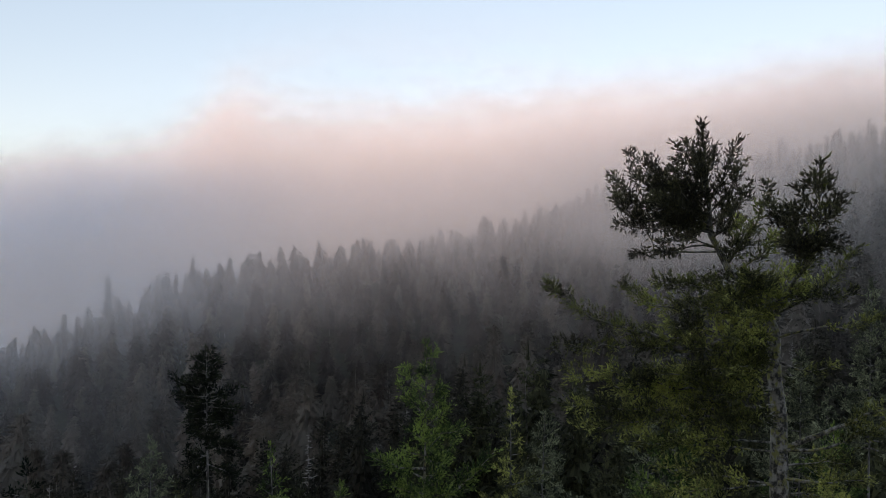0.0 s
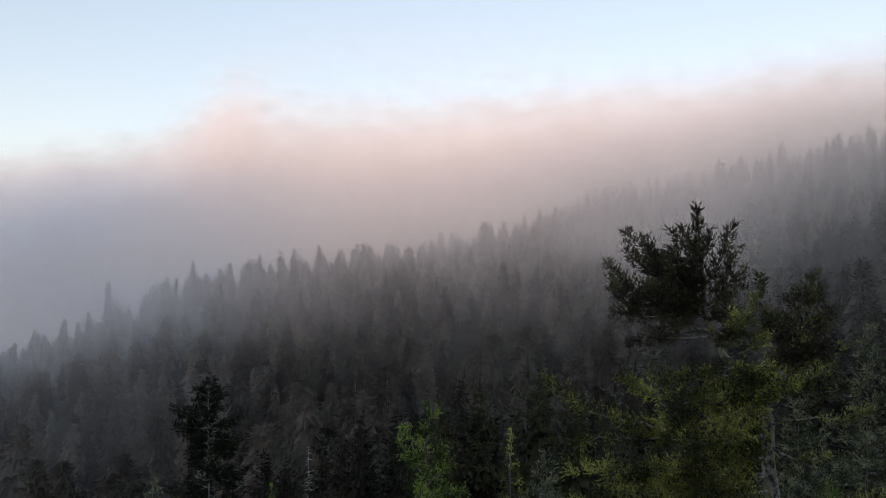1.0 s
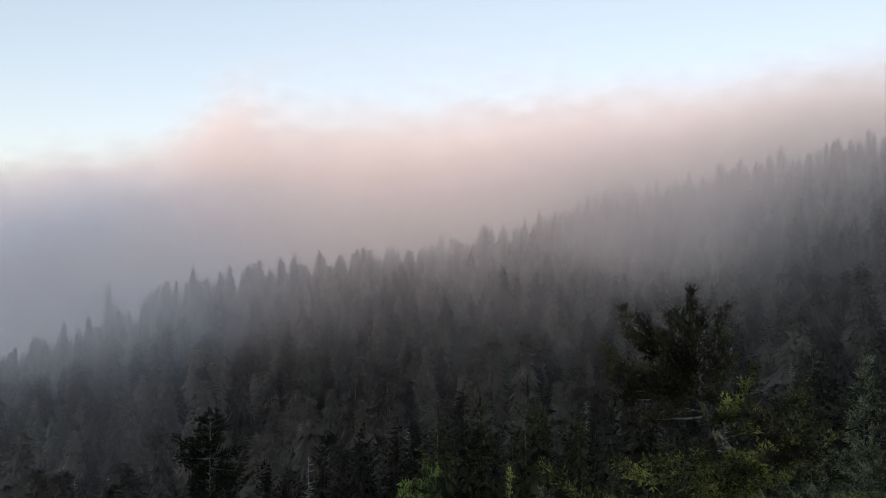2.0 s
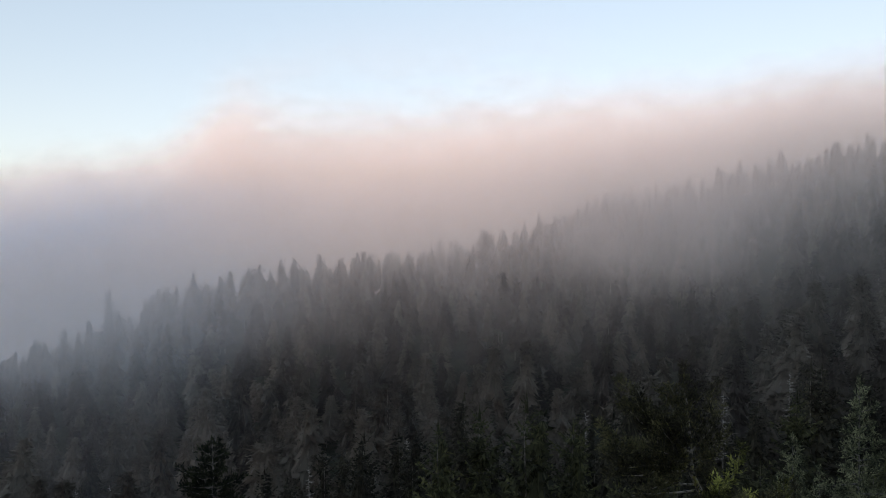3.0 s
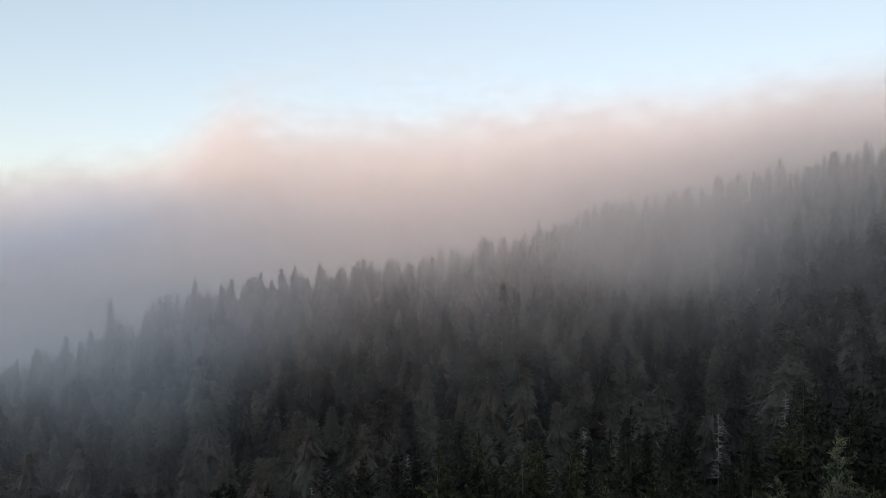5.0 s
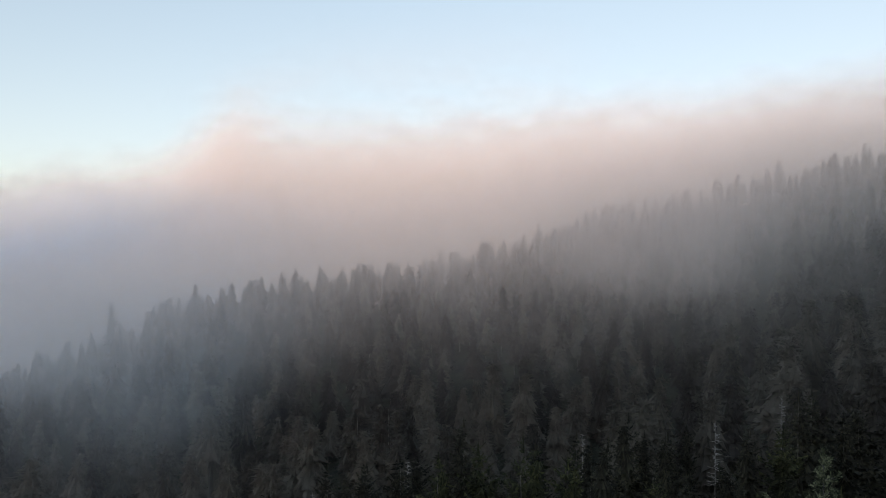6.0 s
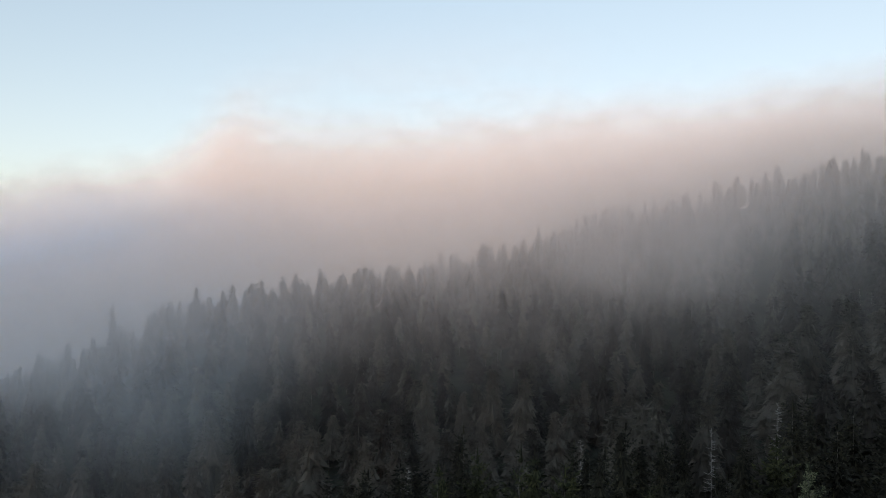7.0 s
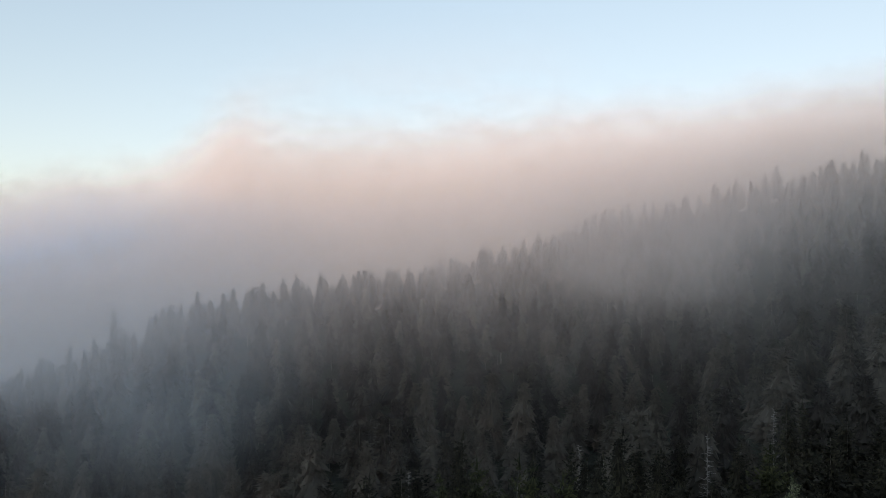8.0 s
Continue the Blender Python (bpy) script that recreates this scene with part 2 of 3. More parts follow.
def conifer(height, radius, whorls, boughs, twigs, crown_from, r, trunk_r=0.3, sparse=0.0, double=False, taper=0.72):
    """A fir with its foot at the origin, of layered feathery boughs: triangles of the wood and of the needles."""
    wob = np.cumsum(r.normal(0, 0.003 * height, (9, 2)), axis=0)
    zz = np.linspace(0, height, 9)
    stem = np.column_stack([wob - wob[-1], zz])
    wood, leaf = [tube(stem, trunk_r * (1 - zz / height * 0.96), 6)], []
    for i in range(whorls):
        f = min(max((i + r.uniform(-0.35, 0.35)) / whorls, 0.0), 0.985)
        z = height * (crown_from + (1 - crown_from) * f)
        reach = radius * (1 - f) ** taper * (0.55 + 0.45 * min(1, f / 0.2)) * r.uniform(0.8, 1.12) + 0.02 * radius
        foot = np.array([np.interp(z, zz, stem[:, 0]), np.interp(z, zz, stem[:, 1]), z])
        turn = r.uniform(0, 6.28)
        for k in range(boughs if f < 0.9 else 4):
            if r.random() < sparse:
                continue
            a = turn + 6.283 * k / boughs + r.normal(0, 0.25)
            R = reach * r.uniform(0.62, 1.15)
            e, side = np.array([math.cos(a), math.sin(a), 0]), np.array([-math.sin(a), math.cos(a), 0])
            slope = 0.65 * f ** 2 - 0.42 * (1 - f) + r.normal(0, 0.1)
            n = max(2, int(round(twigs * (0.35 + 0.65 * R / radius))))
            t = np.linspace(0.1, 0.96, n)[:, None]
            half = 0.55 / n
            at = lambda q: foot + e * R * q + np.array([0, 0, 1.0]) * R * (slope * q + 0.22 * q * q)
            if trunk_r > 0.1 and R > 0.6 * radius and k % 2:
                wood.append(tube(np.vstack([at(0.0), at(0.5), at(0.85)]), trunk_r * 0.2 * np.array([1, 0.6, 0.3]), 3))
            for sgn in (1, -1):
                for step in ((0.0, 0.5) if double else (0.0,)):
                    q = t + step * 0.9 / n
                    long = R * (0.16 + 0.34 * (1 - q)) * r.uniform(0.6, 1.25, (n, 1))
                    hang = r.uniform(-1.5, 0.35, (n, 1))
                    way = unit(e * r.uniform(0.3, 1.0, (n, 1)) + side * sgn * r.uniform(0.3, 1.0, (n, 1)) + np.array([0, 0, 1.0]) * hang)
                    c = at(q)
                    w = unit(e + np.array([0, 0, 1.0]) * r.normal(0, 0.7, (n, 1))) * R * half * (0.75 if double else 1.15)
                    leaf.append(np.stack([c - w, c + w, c + way * long], axis=1))
            tip = (side * r.normal(0, 1) + np.array([0, 0, 1.0])) * 0.07 * R
            leaf.append(np.stack([at(0.8) - tip, at(0.8) + tip, at(1.06)])[None])
    lead = stem[-1] - (0, 0, 0.05 * height)
    for a in (0.0, 1.6):
        w = np.array([math.cos(a), math.sin(a), 0]) * 0.006 * height
        leaf.append(np.stack([lead - w, lead + w, stem[-1] + (0, 0, 0.012 * height)])[None])
    return np.concatenate(wood), np.concatenate(leaf)


def mantle(height, radius, crown_from, tiers, points, r, taper=0.7, lean=0.6, sprig=0.0):
    """The closed coat of needles of a dense fir: overlapping drooping tiers with a ragged hem, and sprigs that stick out of it."""
    out = []
    axis = np.cumsum(r.normal(0, 0.10 * radius, (tiers, 2)), axis=0) * 0.4
    swell = 1 + 0.13 * np.sin(np.arange(tiers) * r.uniform(0.5, 0.9) + r.uniform(0, 6))
    for i in range(tiers):
        f = min(max((i + r.uniform(-0.3, 0.3)) / tiers, 0.0), 0.98)
        z = height * (crown_from + (1 - crown_from) * f)
        reach = radius * (1 - f) ** taper * (0.6 + 0.4 * min(1, f / 0.2)) * r.uniform(0.86, 1.1) * swell[i] + 0.025 * radius
        n = points * 2
        a = np.arange(n) * 6.283 / n + r.uniform(0, 6.28) + r.normal(0, 0.07, n)
        rad = reach * np.where(np.arange(n) % 2, r.uniform(0.68, 0.88, n), r.uniform(0.85, 1.22, n))
        rad *= 1 + 0.16 * np.sin(a * 2 + r.uniform(0, 6.28))
        x, y = np.cos(a) * rad, np.sin(a) * rad
        ring = np.column_stack([x + axis[i, 0], y + axis[i, 1], z - lean * rad * r.uniform(0.8, 1.2, n)])
        inner = (ring + np.roll(ring, -1, axis=0)) * 0.5 * (0.42, 0.42, 0) + np.column_stack([np.full(n, axis[i, 0] * 0.58), np.full(n, axis[i, 1] * 0.58), np.minimum(z + 0.3 * reach * r.uniform(0.6, 1.3, n), height)])
        out.append(np.stack([inner, ring, np.roll(ring, -1, axis=0)], axis=1))
        out.append(np.stack([inner, np.roll(ring, -1, axis=0), np.roll(inner, -1, axis=0)], axis=1))
        if sprig:
            seat = np.concatenate([ring, (ring + inner) * 0.5])
            w = r.normal(0, 1, seat.shape) * sprig * 0.16
            away = np.tile(np.column_stack([np.cos(a), np.sin(a), np.zeros(n)]), (2, 1))
            out.append(np.stack([seat - w, seat + w, seat + (away + r.normal(0, 0.5, seat.shape) + (0, 0, 0.1)) * sprig * r.uniform(0.4, 1.2, (2 * n, 1))], axis=1))
    return np.concatenate(out)


def limb(points, thick, sec, gap, shoot, per, r, bare=0.15, rise=0.25):
    """A bough: its wood, and side twigs set with needle shoots from `bare` of its length on."""
    pts = np.asarray(points, float)
    line, d, length = frames_along(pts, max(6, int(np.linalg.norm(pts[-1] - pts[0]) / 0.3)))
    line = line + r.normal(0, 0.012 * length, line.shape) * np.linspace(0, 1, len(line))[:, None]
    wood = [tube(line, thick * (1 - 0.88 * np.linspace(0, 1, len(line))), 6)]
    n = max(3, int(length * (1 - bare) / gap)) * 2
    s = np.sort(r.uniform(bare, 1.0, n))
    q = np.linspace(0, 1, len(line))
    at = np.column_stack([np.interp(s, q, line[:, k]) for k in range(3)])
    dr = unit(np.column_stack([np.interp(s, q, d[:, k]) for k in range(3)]))
    out = unit(np.cross(dr, r.normal(0, 1, (n, 3))) * (1, 1, 0.75))
    way = unit(dr * r.uniform(0.35, 1.0, (n, 1)) + out + np.array([0, 0, rise]) * r.uniform(-0.5, 1.3, (n, 1)))
    L = sec * (1.0 - 0.55 * s) * r.uniform(0.45, 1.2, n) * np.clip((s - bare) * 6 + 0.35, 0, 1)
    org, dirs = [], []
    for k in range(n):
        m = max(2, int(L[k] / (shoot * 0.55)))
        w = np.linspace(0.15, 1, m)[:, None]
        bend = np.array([0, 0, rise * 0.5]) * L[k] * w ** 2
        p = at[k] + way[k] * L[k] * w + bend
        org.append(p + r.normal(0, 0.02 + 0.05 * L[k], (m, 3)))
        dirs.append(unit(way[k] + r.normal(0, 0.45, (m, 3)) + np.array([0, 0, rise * 1.4])))
        if L[k] > max(0.45, 5.5 * shoot):
            wood.append(tube(np.array([at[k], at[k] + way[k] * L[k] * 0.5, p[-1]]), np.array([0.010, 0.007, 0.003]), 3))
    org.append(line[-3:])
    dirs.append(d[-3:])
    o, dd = np.vstack(org), np.vstack(dirs)
    return wood, [fingers(o, dd, shoot * 2.0, r, per)]


def part(name, mesh, parent, label=""):
    ob = new(name, mesh)
    ob.parent = parent
    return tagged(ob, label)


def tree_thing(name, wood, leaf, m_wood, m_leaf, label, category="tree", group=""):
    base = tagged(new(name), label, category, group)
    part("trunk", tri_mesh("trunk", wood, m_wood), base)
    if leaf is not None:
        part("crown", tri_mesh("crown", leaf, m_leaf), base)
    return base


# far woods: thousands of firs joined into stands by depth
FAR_KINDS, SLOPE_KINDS = [], []
for k in range(6):
    r = np.random.default_rng(100 + k)
    stem = tube(np.array([(0, 0, 0), (0, 0, 0.5), (0, 0, 0.97)]), np.array([0.009, 0.006, 0.001]), 6)
    wide, taper = 0.165 + 0.022 * (k % 3), 0.58 + 0.11 * (k % 3)
    FAR_KINDS.append((mantle(1.0, wide, 0.25, 15 + k % 4, 5, r, taper, 0.7, 0.036), stem))
    SLOPE_KINDS.append((mantle(1.0, wide, 0.25, 28 + k % 5, 9, r, taper, 0.7, 0.034), stem))


def stand(name, y0, y1, spacing, label, seed, kinds):
    r = np.random.default_rng(seed)
    out, dark, tones = [], [], []
    for y in np.arange(y0, y1, spacing):
        half = 0.74 * y + 25
        xs = np.arange(-half, half, spacing)
        xs = xs + r.uniform(-0.5, 0.5, len(xs)) * spacing
        ys = y + r.uniform(-0.5, 0.5, len(xs)) * spacing
        keep = r.random(len(xs)) > 0.08
        xs, ys = xs[keep], ys[keep]
        hs = TREE * r.uniform(0.66, 1.16, len(xs)) * (1 + 0.10 * np.sin(xs * 0.05) * np.cos(ys * 0.043))
        zs = ground_z(xs, ys)
        for x, y2, z, h in zip(xs, ys, zs, hs):
            a = r.uniform(0, 6.28)
            c, s = math.cos(a), math.sin(a)
            w = TREE * 0.4 + h * 0.6 * r.uniform(0.7, 1.35)
            rot = np.array([[c * w, s * w, 0], [-s * w, c * w, 0], [0, 0, h]])
            needle, inner = kinds[r.integers(6)]
            out.append((needle @ rot) + (x, y2, z))
            tones.append(np.full(len(needle), r.random()))
            dark.append((inner @ rot) + (x, y2, z))
    count = sum(len(o) for o in out)
    me = tri_mesh(name, np.concatenate(out + dark), M_FAR)
    me.materials.append(M_BARK_FAR)
    tone = np.zeros(len(me.polygons), dtype=np.float32)
    tone[:count] = np.concatenate(tones)
    me.attributes.new("tree_tone", "FLOAT", "FACE").data.foreach_set("value", tone)
    index = np.zeros(len(me.polygons), dtype=np.int32)
    index[count:] = 1
    me.polygons.foreach_set("material_index", index)
    ob = new(name, me)
    return tagged(ob, label, "woods", kind="stuff")


stand("hillside_woods", 172, 335, 19.0, "dense dark fir woods on the lower hillside", 11, SLOPE_KINDS)
stand("hillside_woods", 335, 500, 20.0, "misty dark fir woods on the hillside", 12, FAR_KINDS)
stand("ridge_woods", 500, 790, 20.0, "fir woods fading into low cloud on the ridge", 13, FAR_KINDS)

# nearer firs, each on its own
MID_KINDS = []
for k in range(12):
    r = np.random.default_rng(200 + k)
    taper, thin = 0.62 + 0.1 * (k % 2), k % 3
    wood, leaf = conifer(40.0, 6.6 + 0.6 * thin, 36 if k < 6 else 30, 6, 6 if k < 6 else 5, 0.2, r, sparse=0.10 + 0.09 * (k % 4), trunk_r=0.34, double=True, taper=taper)
    coat = mantle(38.6, (4.2, 3.2, 2.4)[thin], 0.18, 38 if k < 6 else 32, 9, r, taper, 0.75, 0.6)
    fir = tree_thing("fir_tree", wood, np.concatenate([leaf, coat]), M_BARK_FAR, M_MID_GREEN if k < 6 else M_MID, "tall dark green fir standing in dense woods", "tree", "firs on the valley slope")
    MID_KINDS.append(fir)
used = [False] * 12


def set_fir(k, x, y, top, turn, wide=1.0):
    base = float(ground_z([x], [y])[0]) - 0.3
    k += 0 if y < 118 else 6
    s = max(top - base, 10.0) / 40.0
    w = (0.4 + 0.6 * s) * wide
    m = Matrix.Translation((x, y, base)) @ Matrix.Rotation(turn, 4, "Z") @ Matrix.Diagonal((w, w, s, 1))
    ob = copy_thing(MID_KINDS[k], Matrix()) if used[k] else MID_KINDS[k]
    used[k] = True
    ob.matrix_basis = m
    return ob


# single firs that stand out of the canopy: x, y, height of the tip
OUT = [(11.5, 92, 11.4), (6.0, 110, 5.2), (20, 103, 5), (42, 148, 0.5), (4.9, 154, -2), (-0.8, 110, 3), (-15, 128, -4), (30, 118, 3), (58, 110, 8), (70, 128, 10)]
r = np.random.default_rng(31)
for x, y, top in OUT:
    set_fir(int(r.integers(6)), x, y, top, r.uniform(0, 6.28), r.uniform(0.95, 1.15))
# dominant firs on the ridge crest
for x, y, top in [(-11, 627, 25), (12.5, 627, 23), (40, 640, 42), (-70, 600, 23), (-205, 560, 9), (-278, 565, -8)]:
    set_fir(int(r.integers(6)), x, y, top, r.uniform(0, 6.28), 1.05)
y = 70.0
while y < 172:
    sp = 11.6 + (y - 70) * 0.02
    half = 0.70 * y + 8
    x = -half
    while x < half:
        px, py = x + r.uniform(-3.2, 3.2), y + r.uniform(-3.2, 3.2)
        top = float(tops([px], [py])[0]) + r.uniform(-9.0, 2.0)
        if r.random() > 0.05 and all(math.hypot(px - q[0], py - q[1]) > 4.5 for q in OUT):
            set_fir(int(r.integers(6)), px, py, top, r.uniform(0, 6.28), r.uniform(0.85, 1.2))
        x += sp
    y += sp


# bleached dead firs
def dead_fir(height, r):
    zz = np.linspace(0, height, 8)
    stem = np.column_stack([np.cumsum(r.normal(0, 0.06, (8, 2)), axis=0), zz])
    wood = [tube(stem, 0.2 * (1 - zz / height * 0.85), 6)]
    for k in range(60):
        f = r.uniform(0.6, 0.99)
        c = np.array([np.interp(f * height, zz, stem[:, j]) for j in range(3)])
        a, R = r.uniform(0, 6.28), (0.5 + 4.0 * (1 - f) ** 0.7) * r.uniform(0.4, 1.1)
        tip = c + np.array([math.cos(a) * R, math.sin(a) * R, R * r.uniform(-0.15, 0.3)])
        mid = (c + tip) / 2 + np.array([0, 0, -0.08 * R])
        wood.append(tube(np.array([c, mid, tip]), np.array([0.13, 0.09, 0.04]), 3))
    return np.concatenate(wood)


SNAGS = [(-9.6, 176), (-94, 190), (-76, 130), (-112, 205), (-60, 165), (62, 150), (38, 180), (95, 185), (-30, 150)]
snags = [tree_thing("dead_fir", dead_fir(36.0, np.random.default_rng(60 + k)), None, M_SNAG, None, "bare bleached dead fir among living firs", "tree", "dead firs on the slope") for k in range(3)]
for k, (x, y) in enumerate(SNAGS):
    ob = snags[k] if k < 3 else copy_thing(snags[k % 3], Matrix())
    base, top = float(ground_z([x], [y])[0]) - 0.3, float(tops([x], [y])[0]) - 5.0 + 2 * (k % 3)
    ob.matrix_basis = Matrix.Translation((x, y, base)) @ Matrix.Rotation(k * 1.7, 4, "Z") @ Matrix.Diagonal((1, 1, (top - base) / 36.0, 1))


# ---- the near spruces ----
def lush(height, crown, radius, count, sec, shoot, per, r, trunk_r=0.2, power=1.0, lean=0.0, gap=0.062, low=3):
    """A young spruce with full boughs over its upper `crown` metres and sparse ones below."""
    zz = np.linspace(0, height, 10)
    wob = np.cumsum(r.normal(0, 0.05, (10, 2)), axis=0)
    stem = np.column_stack([wob[:, 0] - wob[-1, 0] + lean * (zz - height), wob[:, 1] - wob[-1, 1], zz])
    wood = [tube(stem, trunk_r * (1 - 0.94 * (zz / height) ** 1.2) + 0.004, 8)]
    leaf = []
    for k in range(count + low):
        if k < count:
            f = ((k + r.uniform(0, 0.9)) / count) ** 0.85
            z = height - 0.06 * crown - f * crown * 0.94
        else:
            f, z = 0.95, height - crown * r.uniform(1.0, 2.3)
        c = np.array([np.interp(z, zz, stem[:, j]) for j in range(3)])
        a = k * 2.399 + r.normal(0, 0.35)
        lobe = 1 + 0.32 * math.sin(a * 2 + f * 9 + height) + 0.22 * math.sin(f * 21 + a)
        R = radius * (0.10 + 0.90 * f ** power) * r.uniform(0.55, 1.15) * lobe
        up = 0.75 - 0.85 * f + r.normal(0, 0.12)
        e = np.array([math.cos(a), math.sin(a), 0])
        w, l = limb([c, c + e * R * 0.5 + (0, 0, up * R * 0.35), c + e * R + (0, 0, up * R)], 0.018 + 0.014 * R, sec * (0.45 + 0.55 * f), gap, shoot, per, r, 0.2)
        wood += w
        leaf += l
    w, l = limb([stem[-1] - (0, 0, 0.10 * crown), stem[-1] - (0, 0, 0.05 * crown), stem[-1]], 0.015, sec * 0.3, gap * 0.8, shoot, per, r, 0.0, 0.6)
    return np.concatenate(wood + w), np.concatenate(leaf + l)


def plant(name, x, y, top, crown, radius, count, sec, shoot, per, m_leaf, label, seed, **more):
    base = float(ground_z([x], [y])[0]) - 0.3
    wood, leaf = lush(top - base, crown, radius, count, sec, shoot * 0.58, per - 1, np.random.default_rng(seed), **more)
    ob = tree_thing(name, wood, leaf, M_BARK if y < 30 else M_BARK_GREY, m_leaf, label, "tree", "spruces near the viewer")
    ob.location = (x, y, base)
    return ob


plant("spruce_tree", -0.6, 25, 22.0, 9.0, 3.3, 46, 0.85, 0.15, 3, M_YOUNG, "young bright green spruce with a pointed leader", 301)
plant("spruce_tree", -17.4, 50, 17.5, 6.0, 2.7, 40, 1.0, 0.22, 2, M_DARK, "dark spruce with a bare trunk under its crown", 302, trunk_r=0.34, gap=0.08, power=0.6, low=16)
plant("spruce_tree", -19.0, 44, 12.7, 9.0, 3.0, 46, 0.9, 0.20, 2, M_GREY, "grey-green spruce with a rounded crown", 303, gap=0.084)
plant("spruce_tree", -9.2, 36, 14.8, 8.0, 1.7, 40, 0.6, 0.18, 2, M_YOUNG, "slender bright green spruce", 304, gap=0.076)
plant("spruce_tree", -3.35, 22, 17.9, 6.0, 1.5, 30, 0.55, 0.13, 3, M_YOUNG, "slender bright green spruce", 305)
plant("spruce_tree", 3.8, 38, 17.2, 8.0, 1.6, 36, 0.6, 0.18, 2, M_NEAR, "slender yellow-green spruce among darker firs", 306, gap=0.076)
plant("spruce_tree", 6.0, 40, 15.3, 9.0, 2.9, 46, 0.9, 0.2, 2, M_GREY, "grey-green spruce with a rounded crown", 307, gap=0.084)
plant("spruce_tree", 7.2, 21, 20.6, 7.0, 2.8, 46, 0.8, 0.15, 3, M_YOUNG, "bright green spruce below the old tree", 308)
plant("spruce_tree", 15.0, 26, 18.6, 7.0, 2.6, 44, 0.8, 0.16, 3, M_YOUNG, "bright green spruce below the old tree", 309)
plant("spruce_tree", 30.2, 48, 22.5, 12.0, 3.4, 54, 1.0, 0.24, 2, M_GREY, "grey-green spruce with drooping boughs", 310, gap=0.084)
plant("spruce_tree", 29.0, 55, 16.5, 12.0, 3.6, 54, 1.0, 0.26, 2, M_GREY, "grey-green spruce with drooping boughs", 311, gap=0.092)
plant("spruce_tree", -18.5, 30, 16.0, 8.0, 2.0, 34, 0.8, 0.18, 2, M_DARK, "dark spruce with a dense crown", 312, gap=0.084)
plant("spruce_tree", 11.5, 38, 16.0, 9.0, 2.6, 44, 0.9, 0.2, 2, M_GREY, "grey-green spruce with a rounded crown", 313, gap=0.084)
plant("spruce_tree", 34.0, 60, 12.0, 12.0, 3.0, 44, 1.0, 0.26, 2, M_GREY, "pale green spruce with a pointed top", 314, gap=0.092)

# the old spruce: a leaning mossy stem, a wind-bent top and long boughs; each bough as (x, y, z) stops
OLD = []


def bough(*stops, thick=0.045, sec=0.70, gap=0.062, bare=0.12, rise=0.25):
    OLD.append((stops, thick, sec, gap, bare, rise))


STEM = [(8.58, 17.2, 19.04), (8.55, 17.2, 20.46), (8.48, 17.3, 21.87), (8.46, 17.3, 23.3), (8.45, 17.4, 23.86), (8.13, 17.5, 24.31), (7.79, 17.7, 24.66), (7.51, 18.0, 25.16), (7.3, 18.2, 25.6), (7.16, 18.3, 26.17), (7.14, 18.5, 27.25), (7.03, 18.7, 28.9)]
# top fan
bough((7.14, 18.5, 27.25), (7.1, 18.6, 28.1), (7.03, 18.7, 29.03), thick=0.02, sec=0.28, rise=0.5, bare=0.0)
bough((7.13, 18.5, 27.48), (7.4, 18.7, 27.96), (7.51, 18.8, 28.33), thick=0.025, sec=0.26)
bough((7.13, 18.4, 26.94), (6.72, 18.4, 27.62), (6.22, 18.3, 28.42), thick=0.03, sec=0.27)
bough((7.14, 18.5, 27.25), (6.87, 18.4, 27.93), (6.48, 18.2, 28.5), thick=0.03, sec=0.26)
bough((7.12, 18.3, 26.48), (6.53, 18.0, 27.14), (6.09, 17.8, 27.87), thick=0.03, sec=0.29)
bough((7.12, 18.3, 26.63), (6.65, 17.6, 27.33), (6.42, 17.3, 27.96), thick=0.03, sec=0.29)
bough((7.13, 18.4, 26.78), (7.68, 18.5, 27.56), (7.97, 18.6, 28.46), thick=0.035, sec=0.32)
bough((7.12, 18.3, 26.48), (7.66, 18.2, 27.15), (7.92, 18.1, 27.85), thick=0.03, sec=0.29)
bough((7.16, 18.3, 26.25), (7.69, 18.0, 26.77), (8.05, 17.9, 27.33), thick=0.03, sec=0.29)
bough((7.16, 18.3, 26.17), (7.49, 17.7, 26.54), (7.75, 17.4, 26.89), thick=0.03, sec=0.27)
# left plate of the fan
bough((7.19, 18.3, 26.1), (5.98, 18.0, 26.54), (4.98, 17.9, 26.73), (4.41, 17.8, 27.44), thick=0.05, sec=0.5)
bough((7.19, 18.3, 26.05), (5.99, 17.8, 26.29), (5.04, 17.6, 26.31), (4.41, 17.5, 26.89), thick=0.045, sec=0.46)
bough((7.22, 18.3, 25.99), (6.1, 17.7, 26.14), (5.16, 17.5, 26.09), (4.45, 17.4, 26.24), thick=0.04, sec=0.36)
bough((7.16, 18.3, 26.25), (6.43, 18.9, 27.04), (5.94, 19.6, 27.65), (5.47, 19.9, 28.3), thick=0.045, sec=0.42)
bough((7.16, 18.3, 26.33), (6.48, 18.8, 27.11), (6.14, 19.2, 27.61), (5.88, 19.4, 28.08), thick=0.04, sec=0.38)
bough((7.16, 18.3, 26.2), (6.2, 18.9, 26.96), (5.59, 19.5, 27.51), (5.22, 19.7, 27.93), thick=0.04, sec=0.36)
bough((7.16, 18.3, 26.3), (6.46, 18.3, 26.93), (6.12, 18.2, 27.71), thick=0.035, sec=0.42)
bough((7.19, 18.3, 26.1), (6.21, 17.8, 26.69), (5.31, 17.5, 26.86), thick=0.035, sec=0.5)
